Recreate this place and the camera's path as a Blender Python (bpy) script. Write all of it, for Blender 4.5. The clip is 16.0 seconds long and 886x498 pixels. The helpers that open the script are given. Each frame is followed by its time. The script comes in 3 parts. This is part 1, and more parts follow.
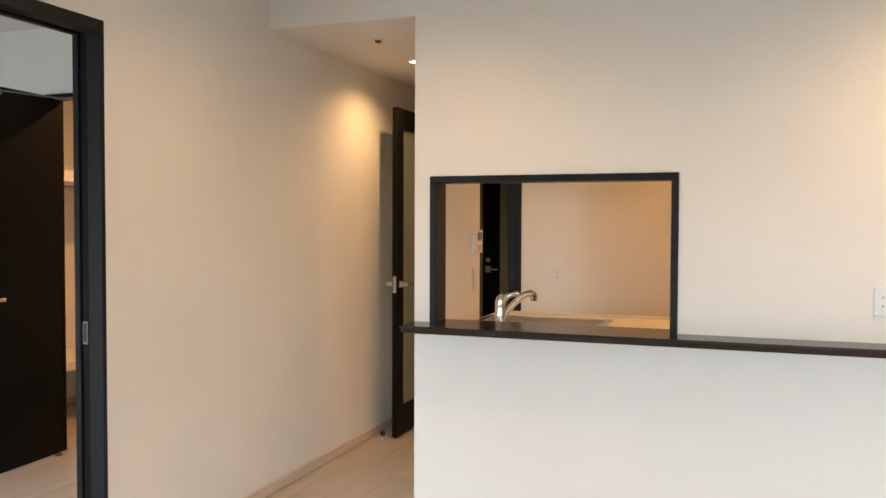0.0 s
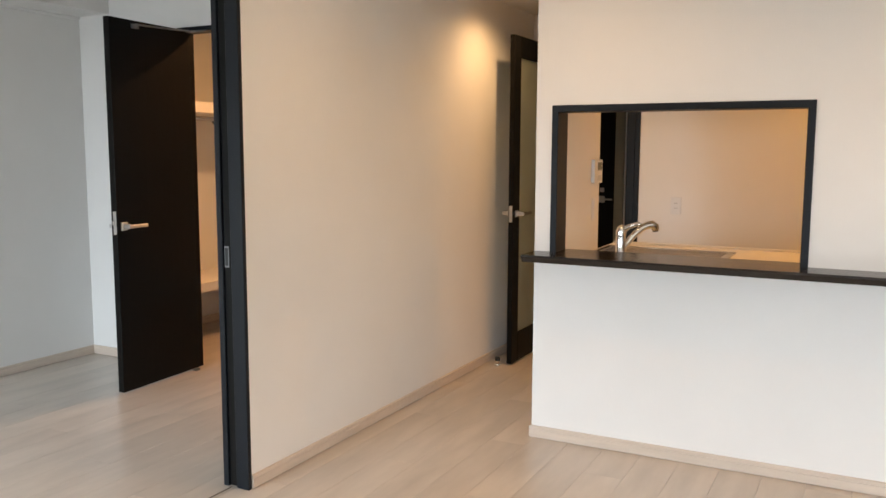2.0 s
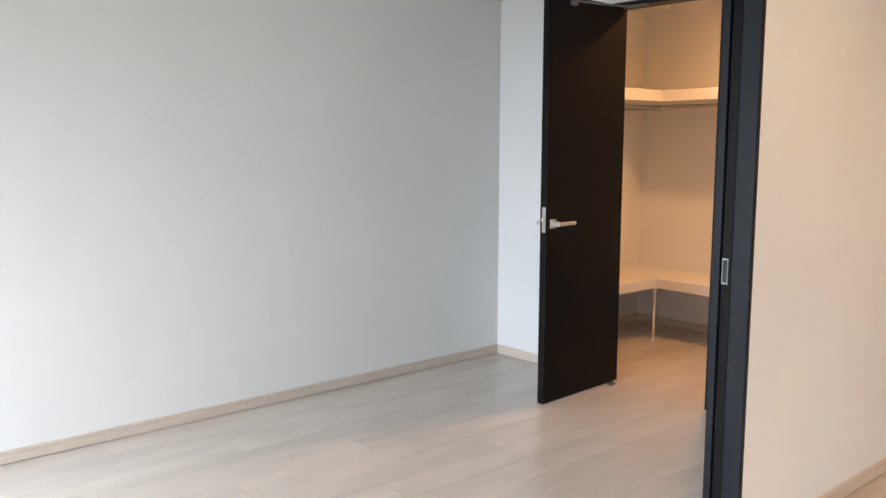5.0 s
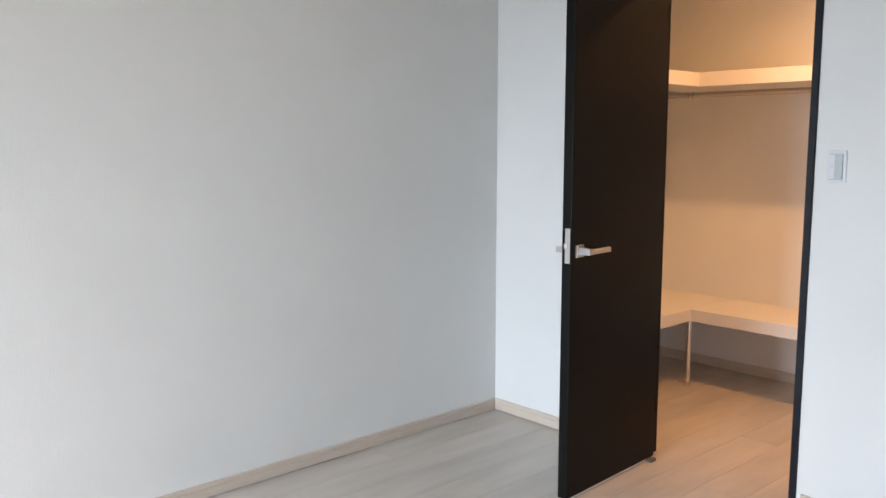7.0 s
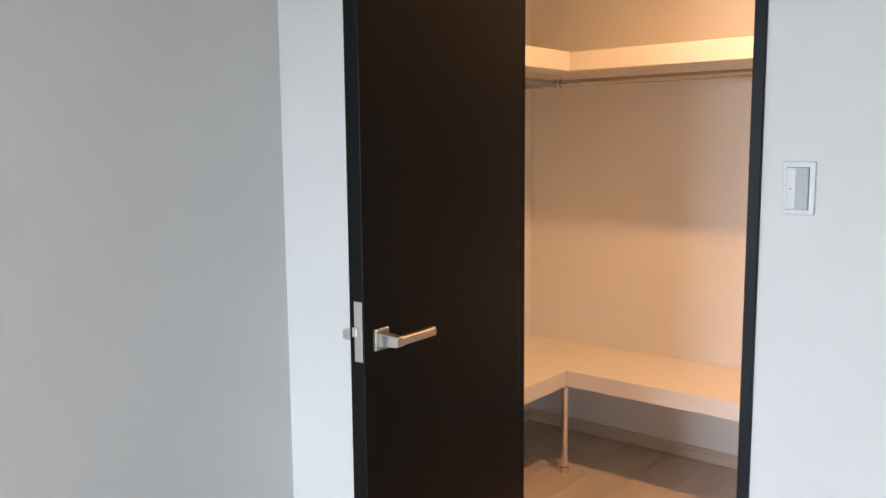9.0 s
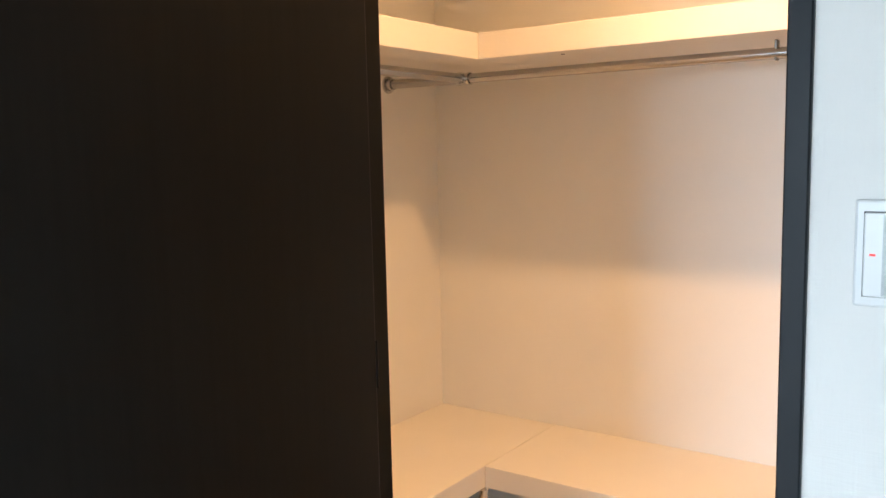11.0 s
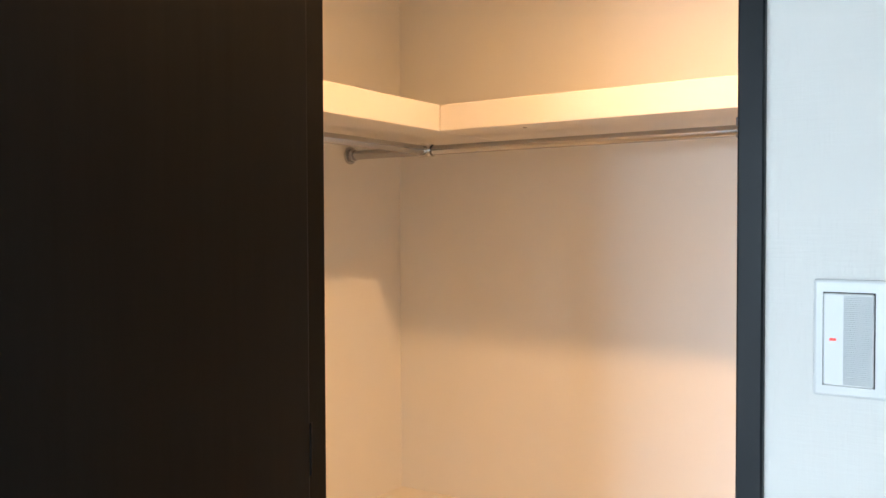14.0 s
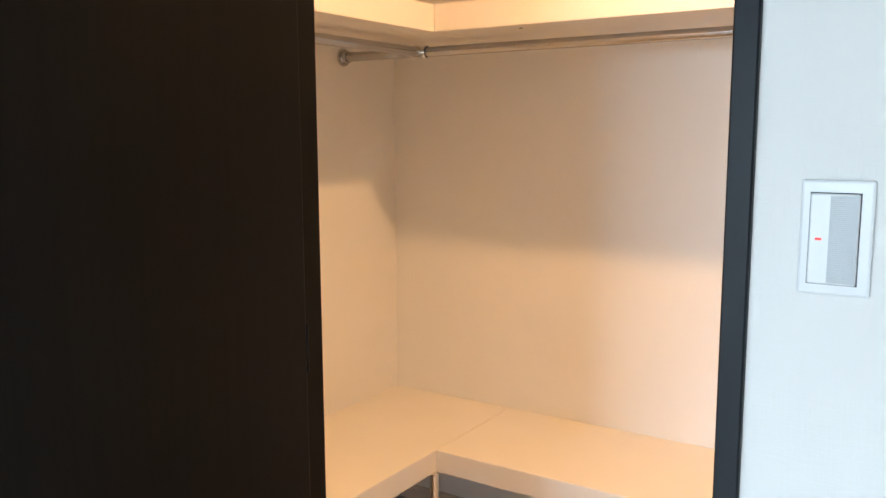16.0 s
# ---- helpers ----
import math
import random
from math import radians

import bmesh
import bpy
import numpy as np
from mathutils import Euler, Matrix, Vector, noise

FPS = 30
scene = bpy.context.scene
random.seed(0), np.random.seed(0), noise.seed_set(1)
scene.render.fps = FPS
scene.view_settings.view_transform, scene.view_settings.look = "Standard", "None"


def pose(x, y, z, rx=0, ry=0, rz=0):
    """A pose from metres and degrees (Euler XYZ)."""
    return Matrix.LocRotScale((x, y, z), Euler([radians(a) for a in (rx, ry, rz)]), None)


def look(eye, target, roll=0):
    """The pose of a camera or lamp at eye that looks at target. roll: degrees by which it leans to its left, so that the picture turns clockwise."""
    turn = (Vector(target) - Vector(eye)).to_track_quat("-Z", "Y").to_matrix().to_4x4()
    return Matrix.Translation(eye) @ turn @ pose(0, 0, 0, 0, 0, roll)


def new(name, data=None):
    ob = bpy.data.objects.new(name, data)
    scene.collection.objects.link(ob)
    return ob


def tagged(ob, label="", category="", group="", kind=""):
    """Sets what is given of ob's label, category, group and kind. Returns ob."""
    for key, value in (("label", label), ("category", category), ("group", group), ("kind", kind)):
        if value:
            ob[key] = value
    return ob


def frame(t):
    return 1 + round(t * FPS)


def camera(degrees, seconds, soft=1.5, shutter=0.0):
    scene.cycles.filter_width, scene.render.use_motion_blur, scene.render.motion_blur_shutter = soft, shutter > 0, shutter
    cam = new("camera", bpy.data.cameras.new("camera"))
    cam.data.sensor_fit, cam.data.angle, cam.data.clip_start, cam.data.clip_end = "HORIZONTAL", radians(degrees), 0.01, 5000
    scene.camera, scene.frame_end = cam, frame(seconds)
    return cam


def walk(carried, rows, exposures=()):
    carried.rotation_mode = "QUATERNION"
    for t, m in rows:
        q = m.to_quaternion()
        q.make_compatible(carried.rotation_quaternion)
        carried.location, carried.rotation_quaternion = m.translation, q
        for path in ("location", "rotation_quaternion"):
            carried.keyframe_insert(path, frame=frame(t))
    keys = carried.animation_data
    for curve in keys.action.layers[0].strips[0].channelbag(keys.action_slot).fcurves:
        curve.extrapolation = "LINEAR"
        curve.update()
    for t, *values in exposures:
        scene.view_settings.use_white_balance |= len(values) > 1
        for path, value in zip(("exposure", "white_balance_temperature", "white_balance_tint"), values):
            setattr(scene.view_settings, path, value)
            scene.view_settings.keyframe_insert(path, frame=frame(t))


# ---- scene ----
cam = camera(56.1, 16.0)
PATH = [
    (0, (-0.069, 0.162, 1.443), (-0.76, 2.038, 1.379), 0.2),
    (0.5, (-0.073, 0.166, 1.436), (-0.753, 2.038, 1.259), 0.0),
    (1, (-0.053, 0.174, 1.439), (-0.718, 2.046, 1.207), -0.0),
    (1.5, (-0.049, 0.166, 1.432), (-0.747, 2.026, 1.202), 0.1),
    (2, (-0.131, 0.085, 1.448), (-1.042, 1.85, 1.213), 0.2),
    (2.5, (-0.283, -0.035, 1.435), (-1.52, 1.518, 1.195), 0.4),
    (3, (-0.374, -0.109, 1.424), (-1.807, 1.264, 1.182), 0.4),
    (3.5, (-0.443, -0.085, 1.426), (-1.93, 1.23, 1.181), 0.2),
    (4, (-0.604, 0.05, 1.427), (-2.103, 1.352, 1.183), 0.0),
    (4.5, (-0.806, 0.138, 1.44), (-2.31, 1.433, 1.191), -0.1),
    (5, (-1.035, 0.213, 1.435), (-2.542, 1.504, 1.179), 0.1),
    (7.5, (-2.247, 1.295, 1.422), (-3.677, 2.669, 1.163), -0.1),
    (8, (-2.439, 1.589, 1.435), (-3.802, 3.03, 1.179), -0.2),
    (8.5, (-2.604, 1.932, 1.445), (-3.883, 3.448, 1.188), -0.6),
    (9, (-2.764, 2.225, 1.433), (-4.017, 3.763, 1.179), -0.5),
    (11.5, (-3.2065, 3.208, 1.448), (-4.331, 4.844, 1.207), -1.0),
    (12, (-3.1945, 3.227, 1.441), (-4.301, 4.860, 1.109), -0.7),
    (12.5, (-3.201, 3.239, 1.442), (-4.269, 4.826, 0.859), -1.2),
    (13, (-3.198, 3.235, 1.443), (-4.257, 4.815, 0.822), -1.1),
    (13.5, (-3.195, 3.235, 1.443), (-4.281, 4.862, 1.033), -0.9),
    (14, (-3.189, 3.215, 1.44), (-4.294, 4.881, 1.385), -0.2),
    (14.5, (-3.187, 3.207, 1.44), (-4.288, 4.873, 1.556), -0.2),
    (15, (-3.182, 3.233, 1.435), (-4.293, 4.891, 1.571), 0.2),
    (15.5, (-3.177, 3.232, 1.436), (-4.287, 4.896, 1.435), -0.3),
    (16, (-3.181, 3.21, 1.435), (-4.268, 4.865, 1.155), -0.2),
]
walk(cam, [(t, look(eye, target, roll)) for t, eye, target, roll in PATH],
     exposures=[(0.0, -0.18, 7100, 12), (2.5, -0.08, 6850, 13), (3.5, 0.05, 6750, 14), (5.0, 0.14, 6650, 14), (7.5, 0.18, 6550, 14), (9.0, 0.22, 6550, 14),
                (11.5, 0.52, 6050, 5), (16.0, 0.52, 6050, 5)])

# ---- light ----
scene.view_settings.exposure = 0.0
world = bpy.data.worlds.new("sky")
scene.world = world
world.use_nodes = True
wn = world.node_tree.nodes
sky = wn.new("ShaderNodeTexSky")
sky.sky_type = "NISHITA"
sky.sun_disc = False
sky.sun_elevation, sky.sun_rotation = radians(48), radians(150)
wn["Background"].inputs["Strength"].default_value = 0.08
world.node_tree.links.new(sky.outputs["Color"], wn["Background"].inputs["Color"])

DAY = (0.72, 0.86, 1.0)
WARM = (1.0, 0.60, 0.27)


def window_light(name, m, width, height, watts):
    """Sky light that comes in through a window opening."""
    data = bpy.data.lights.new(name, "AREA")
    data.shape, data.size, data.size_y = "RECTANGLE", width, height
    data.energy, data.color, data.spread = watts, DAY, radians(100)
    ob = new(name, data)
    ob.matrix_world = m
    return ob


def spot(name, x, y, z, watts, cone=110, blend=0.6, radius=0.04, color=WARM):
    data = bpy.data.lights.new(name, "SPOT")
    data.energy, data.color, data.spot_size, data.spot_blend, data.shadow_soft_size = watts, color, radians(cone), blend, radius
    ob = new(name, data)
    ob.location = (x, y, z)
    return ob


window_light("window_light_living", pose(1.1, -2.45, 1.35, 49, 0, 0), 2.2, 1.7, 185)
window_light("window_light_bedroom", pose(-3.9, -2.45, 1.35, 53, 0, 0), 1.7, 1.6, 144)
spot("corridor_light", -2.03, 5.0, 2.436, 42, 150, 0.8, 0.02)
spot("living_light", 1.05, 3.30, 2.61, 120, 165, 0.8, 0.08)
# Unseen lamp, added to warm the partition wall.
spot("living_light", -1.35, 3.0, 2.61, 74, 168, 0.9, 0.12)
spot("kitchen_light", -0.2, 5.0, 2.436, 76, 165, 0.8, color=(1.0, 0.47, 0.12))
spot("closet_light", -3.727, 4.738, 2.52, 136, 170, 1.0, 0.05, (1.0, 0.51, 0.20))



# ---- materials ----
def material(name, color, rough=0.5, metal=0.0, var=0.0, scale=6.0, stretch=(1, 1, 1), bump=0.0, bump_scale=200.0,
             bump_stretch=(1, 1, 1), spread=0.0, spec=0.5, coat=0.0):
    m = bpy.data.materials.new(name)
    m.use_nodes = True
    nt = m.node_tree
    n, k = nt.nodes, nt.links
    p = n["Principled BSDF"]
    p.inputs["Base Color"].default_value = (*color, 1)
    p.inputs["Roughness"].default_value = rough
    p.inputs["Metallic"].default_value = metal
    p.inputs["Specular IOR Level"].default_value = spec
    p.inputs["Coat Weight"].default_value = coat
    geo = n.new("ShaderNodeNewGeometry")

    def mapped(st):
        mp = n.new("ShaderNodeMapping")
        mp.inputs["Scale"].default_value = st
        k.new(geo.outputs["Position"], mp.inputs["Vector"])
        return mp.outputs["Vector"]

    if var:
        vec = mapped(stretch)
        if spread:
            info = n.new("ShaderNodeObjectInfo")
            mul = n.new("ShaderNodeMath")
            mul.operation = "MULTIPLY"
            mul.inputs[1].default_value = 37.0
            k.new(info.outputs["Random"], mul.inputs[0])
            add = n.new("ShaderNodeVectorMath")
            add.operation = "ADD"
            k.new(vec, add.inputs[0])
            k.new(mul.outputs[0], add.inputs[1])
            vec = add.outputs[0]
        big = n.new("ShaderNodeTexNoise")
        big.inputs["Scale"].default_value = scale
        big.inputs["Detail"].default_value = 4
        big.inputs["Roughness"].default_value = 0.55
        k.new(vec, big.inputs["Vector"])
        ramp = n.new("ShaderNodeValToRGB")
        ramp.color_ramp.elements[0].position, ramp.color_ramp.elements[1].position = 0.2, 0.8
        ramp.color_ramp.elements[0].color = (*[c * (1 - var) for c in color], 1)
        ramp.color_ramp.elements[1].color = (*[min(0.95, c * (1 + var * 0.6)) for c in color], 1)
        k.new(big.outputs["Fac"], ramp.inputs["Fac"])
        out = ramp.outputs["Color"]
        if spread:
            hsv = n.new("ShaderNodeHueSaturation")
            rng = n.new("ShaderNodeMapRange")
            rng.inputs["To Min"].default_value, rng.inputs["To Max"].default_value = 1 - spread, 1 + spread
            k.new(info.outputs["Random"], rng.inputs["Value"])
            k.new(rng.outputs["Result"], hsv.inputs["Value"])
            k.new(out, hsv.inputs["Color"])
            out = hsv.outputs["Color"]
        k.new(out, p.inputs["Base Color"])
        rr = n.new("ShaderNodeMapRange")
        rr.inputs["To Min"].default_value, rr.inputs["To Max"].default_value = max(0.02, rough - 0.03), min(1, rough + 0.05)
        k.new(big.outputs["Fac"], rr.inputs["Value"])
        k.new(rr.outputs["Result"], p.inputs["Roughness"])
    if bump:
        fine = n.new("ShaderNodeTexNoise")
        fine.inputs["Scale"].default_value = bump_scale
        fine.inputs["Detail"].default_value = 3
        k.new(mapped(bump_stretch), fine.inputs["Vector"])
        b = n.new("ShaderNodeBump")
        b.inputs["Strength"].default_value, b.inputs["Distance"].default_value = bump, 0.002
        k.new(fine.outputs["Fac"], b.inputs["Height"])
        k.new(b.outputs["Normal"], p.inputs["Normal"])
    return m


def woven_paper(name, color):
    """Off-white vinyl wallpaper with a fine linen weave."""
    m = material(name, color, 0.62, var=0.035, scale=2.2, spec=0.3)
    nt = m.node_tree
    n, k = nt.nodes, nt.links
    geo = n.new("ShaderNodeNewGeometry")
    sums = None
    for st in ((260, 260, 18), (24, 24, 260)):
        mp = n.new("ShaderNodeMapping")
        mp.inputs["Scale"].default_value = st
        k.new(geo.outputs["Position"], mp.inputs["Vector"])
        tx = n.new("ShaderNodeTexNoise")
        tx.inputs["Scale"].default_value = 1.3
        tx.inputs["Detail"].default_value = 2
        k.new(mp.outputs["Vector"], tx.inputs["Vector"])
        if sums is None:
            sums = tx.outputs["Fac"]
        else:
            ad = n.new("ShaderNodeMath")
            ad.operation = "MULTIPLY_ADD"
            ad.inputs[1].default_value = 0.45
            k.new(tx.outputs["Fac"], ad.inputs[0])
            k.new(sums, ad.inputs[2])
            sums = ad.outputs[0]
    b = n.new("ShaderNodeBump")
    b.inputs["Strength"].default_value, b.inputs["Distance"].default_value = 0.36, 0.0015
    k.new(sums, b.inputs["Height"])
    k.new(b.outputs["Normal"], n["Principled BSDF"].inputs["Normal"])
    return m


PAPER = woven_paper("wallpaper", (0.79, 0.785, 0.765))
CEIL = material("ceiling_paper", (0.80, 0.79, 0.76), 0.8, var=0.03, scale=3, bump=0.15, bump_scale=160)
OAK = material("pale_oak_floor", (0.56, 0.495, 0.43), 0.29, var=0.22, scale=1.9, stretch=(4.5, 0.9, 3), bump=0.03, bump_scale=30,
               bump_stretch=(14, 1, 14), spread=0.05, spec=0.5)
JOINT = material("floor_joint", (0.20, 0.165, 0.135), 0.8, var=0.15, scale=20)
SKIRT = material("pale_oak_skirting", (0.62, 0.525, 0.44), 0.45, var=0.10, scale=5, stretch=(1, 1, 9), bump=0.03, bump_scale=60)
EBONY = material("ebony_veneer", (0.0070, 0.0066, 0.0060), 0.40, var=0.28, scale=4, stretch=(18, 18, 0.7), bump=0.05, bump_scale=60,
                 bump_stretch=(12, 12, 0.5), spec=0.10)
SLATE = material("slate_laminate_frame", (0.0085, 0.0110, 0.0145), 0.42, var=0.12, scale=8, stretch=(6, 6, 0.6), bump=0.03, bump_scale=150, spec=0.2)
LEDGE = material("dark_stained_ledge", (0.0145, 0.0125, 0.0120), 0.22, var=0.25, scale=3, stretch=(0.6, 10, 10), bump=0.03, bump_scale=80, spec=0.5)
DULL = material("dull_metal", (0.22, 0.22, 0.22), 0.5, 1.0, var=0.08, scale=60)
CHROME = material("chrome", (0.78, 0.77, 0.75), 0.10, 1.0, var=0.04, scale=30)
SATIN = material("satin_nickel", (0.56, 0.55, 0.53), 0.30, 1.0, var=0.05, scale=60, bump=0.03, bump_scale=400)
PLASTIC = material("white_plastic", (0.72, 0.735, 0.74), 0.32, var=0.02, scale=12)
GREYPL = material("grey_plastic", (0.53, 0.56, 0.58), 0.38, var=0.03, scale=30)
# Hall light on the door frame, put into its colour; no lamp there.
OLIVE_LIT = material("olive_lit_frame", (0.30, 0.28, 0.20), 0.45, var=0.1, scale=6, stretch=(6, 6, 0.6))
SLOT = material("dark_slot", (0.02, 0.02, 0.02), 0.6)
MELAMINE = material("white_melamine", (0.80, 0.77, 0.72), 0.38, var=0.03, scale=4, bump=0.02, bump_scale=220)
WORKTOP = material("cream_worktop", (0.74, 0.70, 0.62), 0.3, var=0.06, scale=14)
STEEL = material("brushed_steel", (0.50, 0.50, 0.51), 0.22, 1.0, var=0.06, scale=50, stretch=(1, 12, 1))
LCD = material("lcd_screen", (0.12, 0.14, 0.12), 0.2, var=0.05, scale=20)
BLACK = material("black_rubber", (0.015, 0.015, 0.015), 0.6, var=0.2, scale=40)
FROST = material("frosted_glass", (0.62, 0.68, 0.60), 0.35, var=0.03, scale=3, spec=0.5)
FROST.node_tree.nodes["Principled BSDF"].inputs["Transmission Weight"].default_value = 0.75
GLASS = material("clear_glass", (0.95, 0.98, 0.97), 0.02, spec=0.5)
GLASS.node_tree.nodes["Principled BSDF"].inputs["Transmission Weight"].default_value = 1.0


def glow(name, color, strength):
    m = bpy.data.materials.new(name)
    m.use_nodes = True
    p = m.node_tree.nodes["Principled BSDF"]
    p.inputs["Base Color"].default_value = (*color, 1)
    p.inputs["Emission Color"].default_value = (*color, 1)
    p.inputs["Emission Strength"].default_value = strength
    return m


LAMP = glow("lamp_glow", (1.0, 0.85, 0.62), 9.0)
LED = glow("red_indicator", (0.8, 0.06, 0.05), 0.5)


# ---- mesh helpers ----
def box(bm, x0, y0, z0, x1, y1, z1, bevel=0.0, seg=1):
    c = ((x0 + x1) / 2, (y0 + y1) / 2, (z0 + z1) / 2)
    s = (abs(x1 - x0), abs(y1 - y0), abs(z1 - z0))
    vs = bmesh.ops.create_cube(bm, size=1, matrix=Matrix.LocRotScale(c, None, s))["verts"]
    if bevel:
        es = list({e for v in vs for e in v.link_edges})
        bmesh.ops.bevel(bm, geom=es, offset=min(bevel, min(s) * 0.45), segments=seg, affect="EDGES", profile=0.6)
    return bm


def boxed(x0, y0, z0, x1, y1, z1, bevel=0.0, seg=1):
    return box(bmesh.new(), x0, y0, z0, x1, y1, z1, bevel, seg)


def rod(bm, a, b, r, r2=None, seg=20):
    a, b = Vector(a), Vector(b)
    d = b - a
    m = Matrix.Translation((a + b) / 2) @ d.to_track_quat("Z", "Y").to_matrix().to_4x4()
    bmesh.ops.create_cone(bm, cap_ends=True, segments=seg, radius1=r, radius2=r if r2 is None else r2, depth=d.length, matrix=m)
    return bm


def tube(bm, pts, radii, seg=16):
    """A bent tube through points with a radius at each."""
    rings = []
    for i, p in enumerate(pts):
        p = Vector(p)
        d = Vector(pts[min(i + 1, len(pts) - 1)]) - Vector(pts[max(i - 1, 0)])
        q = d.to_track_quat("Z", "Y")
        rings.append([bm.verts.new(p + q @ Vector((radii[i] * math.cos(2 * math.pi * j / seg), radii[i] * math.sin(2 * math.pi * j / seg), 0)))
                      for j in range(seg)])
    for r0, r1 in zip(rings, rings[1:]):
        for j in range(seg):
            bm.faces.new((r0[j], r0[(j + 1) % seg], r1[(j + 1) % seg], r1[j]))
    bm.faces.new(rings[0][::-1])
    bm.faces.new(rings[-1])
    return bm


def extrude_profile(bm, outline, axis_fn, a, b):
    """A prism: outline of (u, v) points, swept from a to b; axis_fn(u, v, w) gives the place."""
    r0 = [bm.verts.new(axis_fn(u, v, a)) for u, v in outline]
    r1 = [bm.verts.new(axis_fn(u, v, b)) for u, v in outline]
    n = len(outline)
    for i in range(n):
        bm.faces.new((r0[i], r0[(i + 1) % n], r1[(i + 1) % n], r1[i]))
    bm.faces.new(r0[::-1])
    bm.faces.new(r1)
    bmesh.ops.recalc_face_normals(bm, faces=bm.faces)
    return bm


def smooth(me, angle=35):
    me.polygons.foreach_set("use_smooth", [True] * len(me.polygons))
    me.set_sharp_from_angle(angle=radians(angle))


def part(name, bm, mat, parent=None, label="", soft=False):
    me = bpy.data.meshes.new(name)
    bm.to_mesh(me)
    bm.free()
    me.materials.append(mat)
    if soft:
        smooth(me)
    ob = new(name, me)
    if parent:
        ob.parent = parent
        ob.matrix_parent_inverse = parent.matrix_world.inverted()
    if label:
        ob["label"] = label
    return ob


def empty(name, x, y, z, label, category, group=""):
    ob = new(name)
    ob.empty_display_size = 0.1
    ob.location = (x, y, z)
    ob.matrix_world = Matrix.Translation((x, y, z))
    return tagged(ob, label, category, group)


def structure(name, boxes, mat, label="", category="wall", bevel=0.0):
    bm = bmesh.new()
    for b in boxes:
        box(bm, *b, bevel)
    return tagged(part(name, bm, mat), label, category, kind="structure")


# ---- plan ----
LX, BX = -2.432, -2.562        # living and bedroom faces of the partition
FX, KX = -5.02, -5.06        # far wall of the bedroom and of the closet
EY, IY = 4.12, 4.22          # bedroom and closet faces of the closet wall
CY = 5.745                   # closet back wall
WY, WI = 3.943, 4.063        # living and kitchen faces of the counter wall
NX = -1.61                   # free end of the counter wall
SY = -2.6                    # window wall
TOP, LOW = 2.62, 2.446        # ceilings
BACK = 6.0                   # kitchen back wall
P0, P1, PH = 0.378, 2.757, 2.22    # sliding door frame
D0, D1, DH = -4.12, -3.387, 2.215  # closet door frame
E0, E1 = 2.6, 2.7

structure("wall_partition", [(BX, SY, 0, LX, P0, TOP), (BX, P1, 0, LX, 7.5, TOP), (BX, P0, PH, LX, P1, TOP)], PAPER,
          "off-white woven wallpaper partition between living room and bedroom")
structure("wall_closet_front", [(FX, EY, 0, D0, IY, TOP), (D1, EY, 0, BX, IY, TOP), (D0, EY, DH, D1, IY, TOP)], PAPER,
          "off-white woven wallpaper wall with the closet doorway")
structure("wall_bedroom_far", [(-5.2, SY, 0, FX, IY, TOP), (-5.2, IY, 0, KX, CY, TOP)], PAPER, "long plain off-white wallpaper bedroom wall")
structure("wall_closet_back", [(-5.2, CY, 0, BX, CY + 0.1, TOP)], PAPER, "off-white wallpaper back wall of the walk-in closet")
O0, O1, OZ0, OZ1 = -1.527, -0.36, 0.91, 1.666
structure("wall_counter", [(NX, WY, 0, E0, WI, OZ0), (NX, WY, OZ0, O0, WI, TOP), (O1, WY, OZ0, E0, WI, TOP), (O0, WY, OZ1, O1, WI, TOP),
                           (LX, WY, LOW, NX, WI, TOP)], PAPER, "off-white wallpaper counter wall with a kitchen hatch")
structure("wall_kitchen_side", [(NX, WI, 0, NX + 0.1, 4.68, LOW)], PAPER, "short off-white wall end beside the kitchen")
G0, G1, GH = -2.35, -1.65, 2.24
structure("wall_kitchen_back", [(G1, BACK, 0, E0, BACK + 0.12, LOW), (LX, BACK, 0, G0, BACK + 0.12, LOW), (G0, BACK, GH, G1, BACK + 0.12, LOW)], PAPER,
          "cream wallpaper back wall of the kitchen")
structure("wall_hall_end", [(LX, 7.5, 0, E0, 7.6, LOW)], PAPER, "plain hall end wall")
structure("wall_hall_side", [(0.2, BACK + 0.12, 0, 0.3, 7.5, LOW)], PAPER, "plain hall side wall")
structure("wall_east", [(E0, SY, 0, E1, 7.6, TOP)], PAPER, "plain living room side wall")
structure("wall_window", [(-5.2, SY - 0.15, 0, -4.75, SY, TOP), (-4.75, SY - 0.15, 2.1, -3.05, SY, TOP), (-3.05, SY - 0.15, 0, 0.0, SY, TOP),
                          (0.0, SY - 0.15, 2.2, 2.2, SY, TOP), (2.2, SY - 0.15, 0, E1, SY, TOP), (-4.75, SY - 0.15, 0, -3.05, SY, 0.2),
                          (0.0, SY - 0.15, 0, 2.2, SY, 0.05)], PAPER, "plain wall with the window openings")
structure("ceiling_living", [(BX, SY - 0.15, TOP, E1, WI, TOP + 0.1)], CEIL, "white living room ceiling", "ceiling")
structure("ceiling_kitchen", [(LX, WI, LOW, E1, 7.6, LOW + 0.1)], CEIL, "lower white ceiling over corridor and kitchen", "ceiling")
structure("ceiling_bedroom", [(-5.2, SY - 0.15, TOP, BX, IY, TOP + 0.1)], CEIL, "white bedroom ceiling", "ceiling")
structure("ceiling_closet", [(-4.85, IY, 2.53, BX, CY, 2.66)], CEIL, "white closet ceiling", "ceiling")
structure("beam_bedroom", [(FX, SY, 2.345, -4.73, EY, TOP)], PAPER, "white papered beam along the bedroom wall", "beam")
structure("trim_bedroom", [(FX, SY, 2.323, FX + 0.014, EY, 2.3445)], PAPER, "thin white moulding under the bedroom beam", "trim", 0.004)
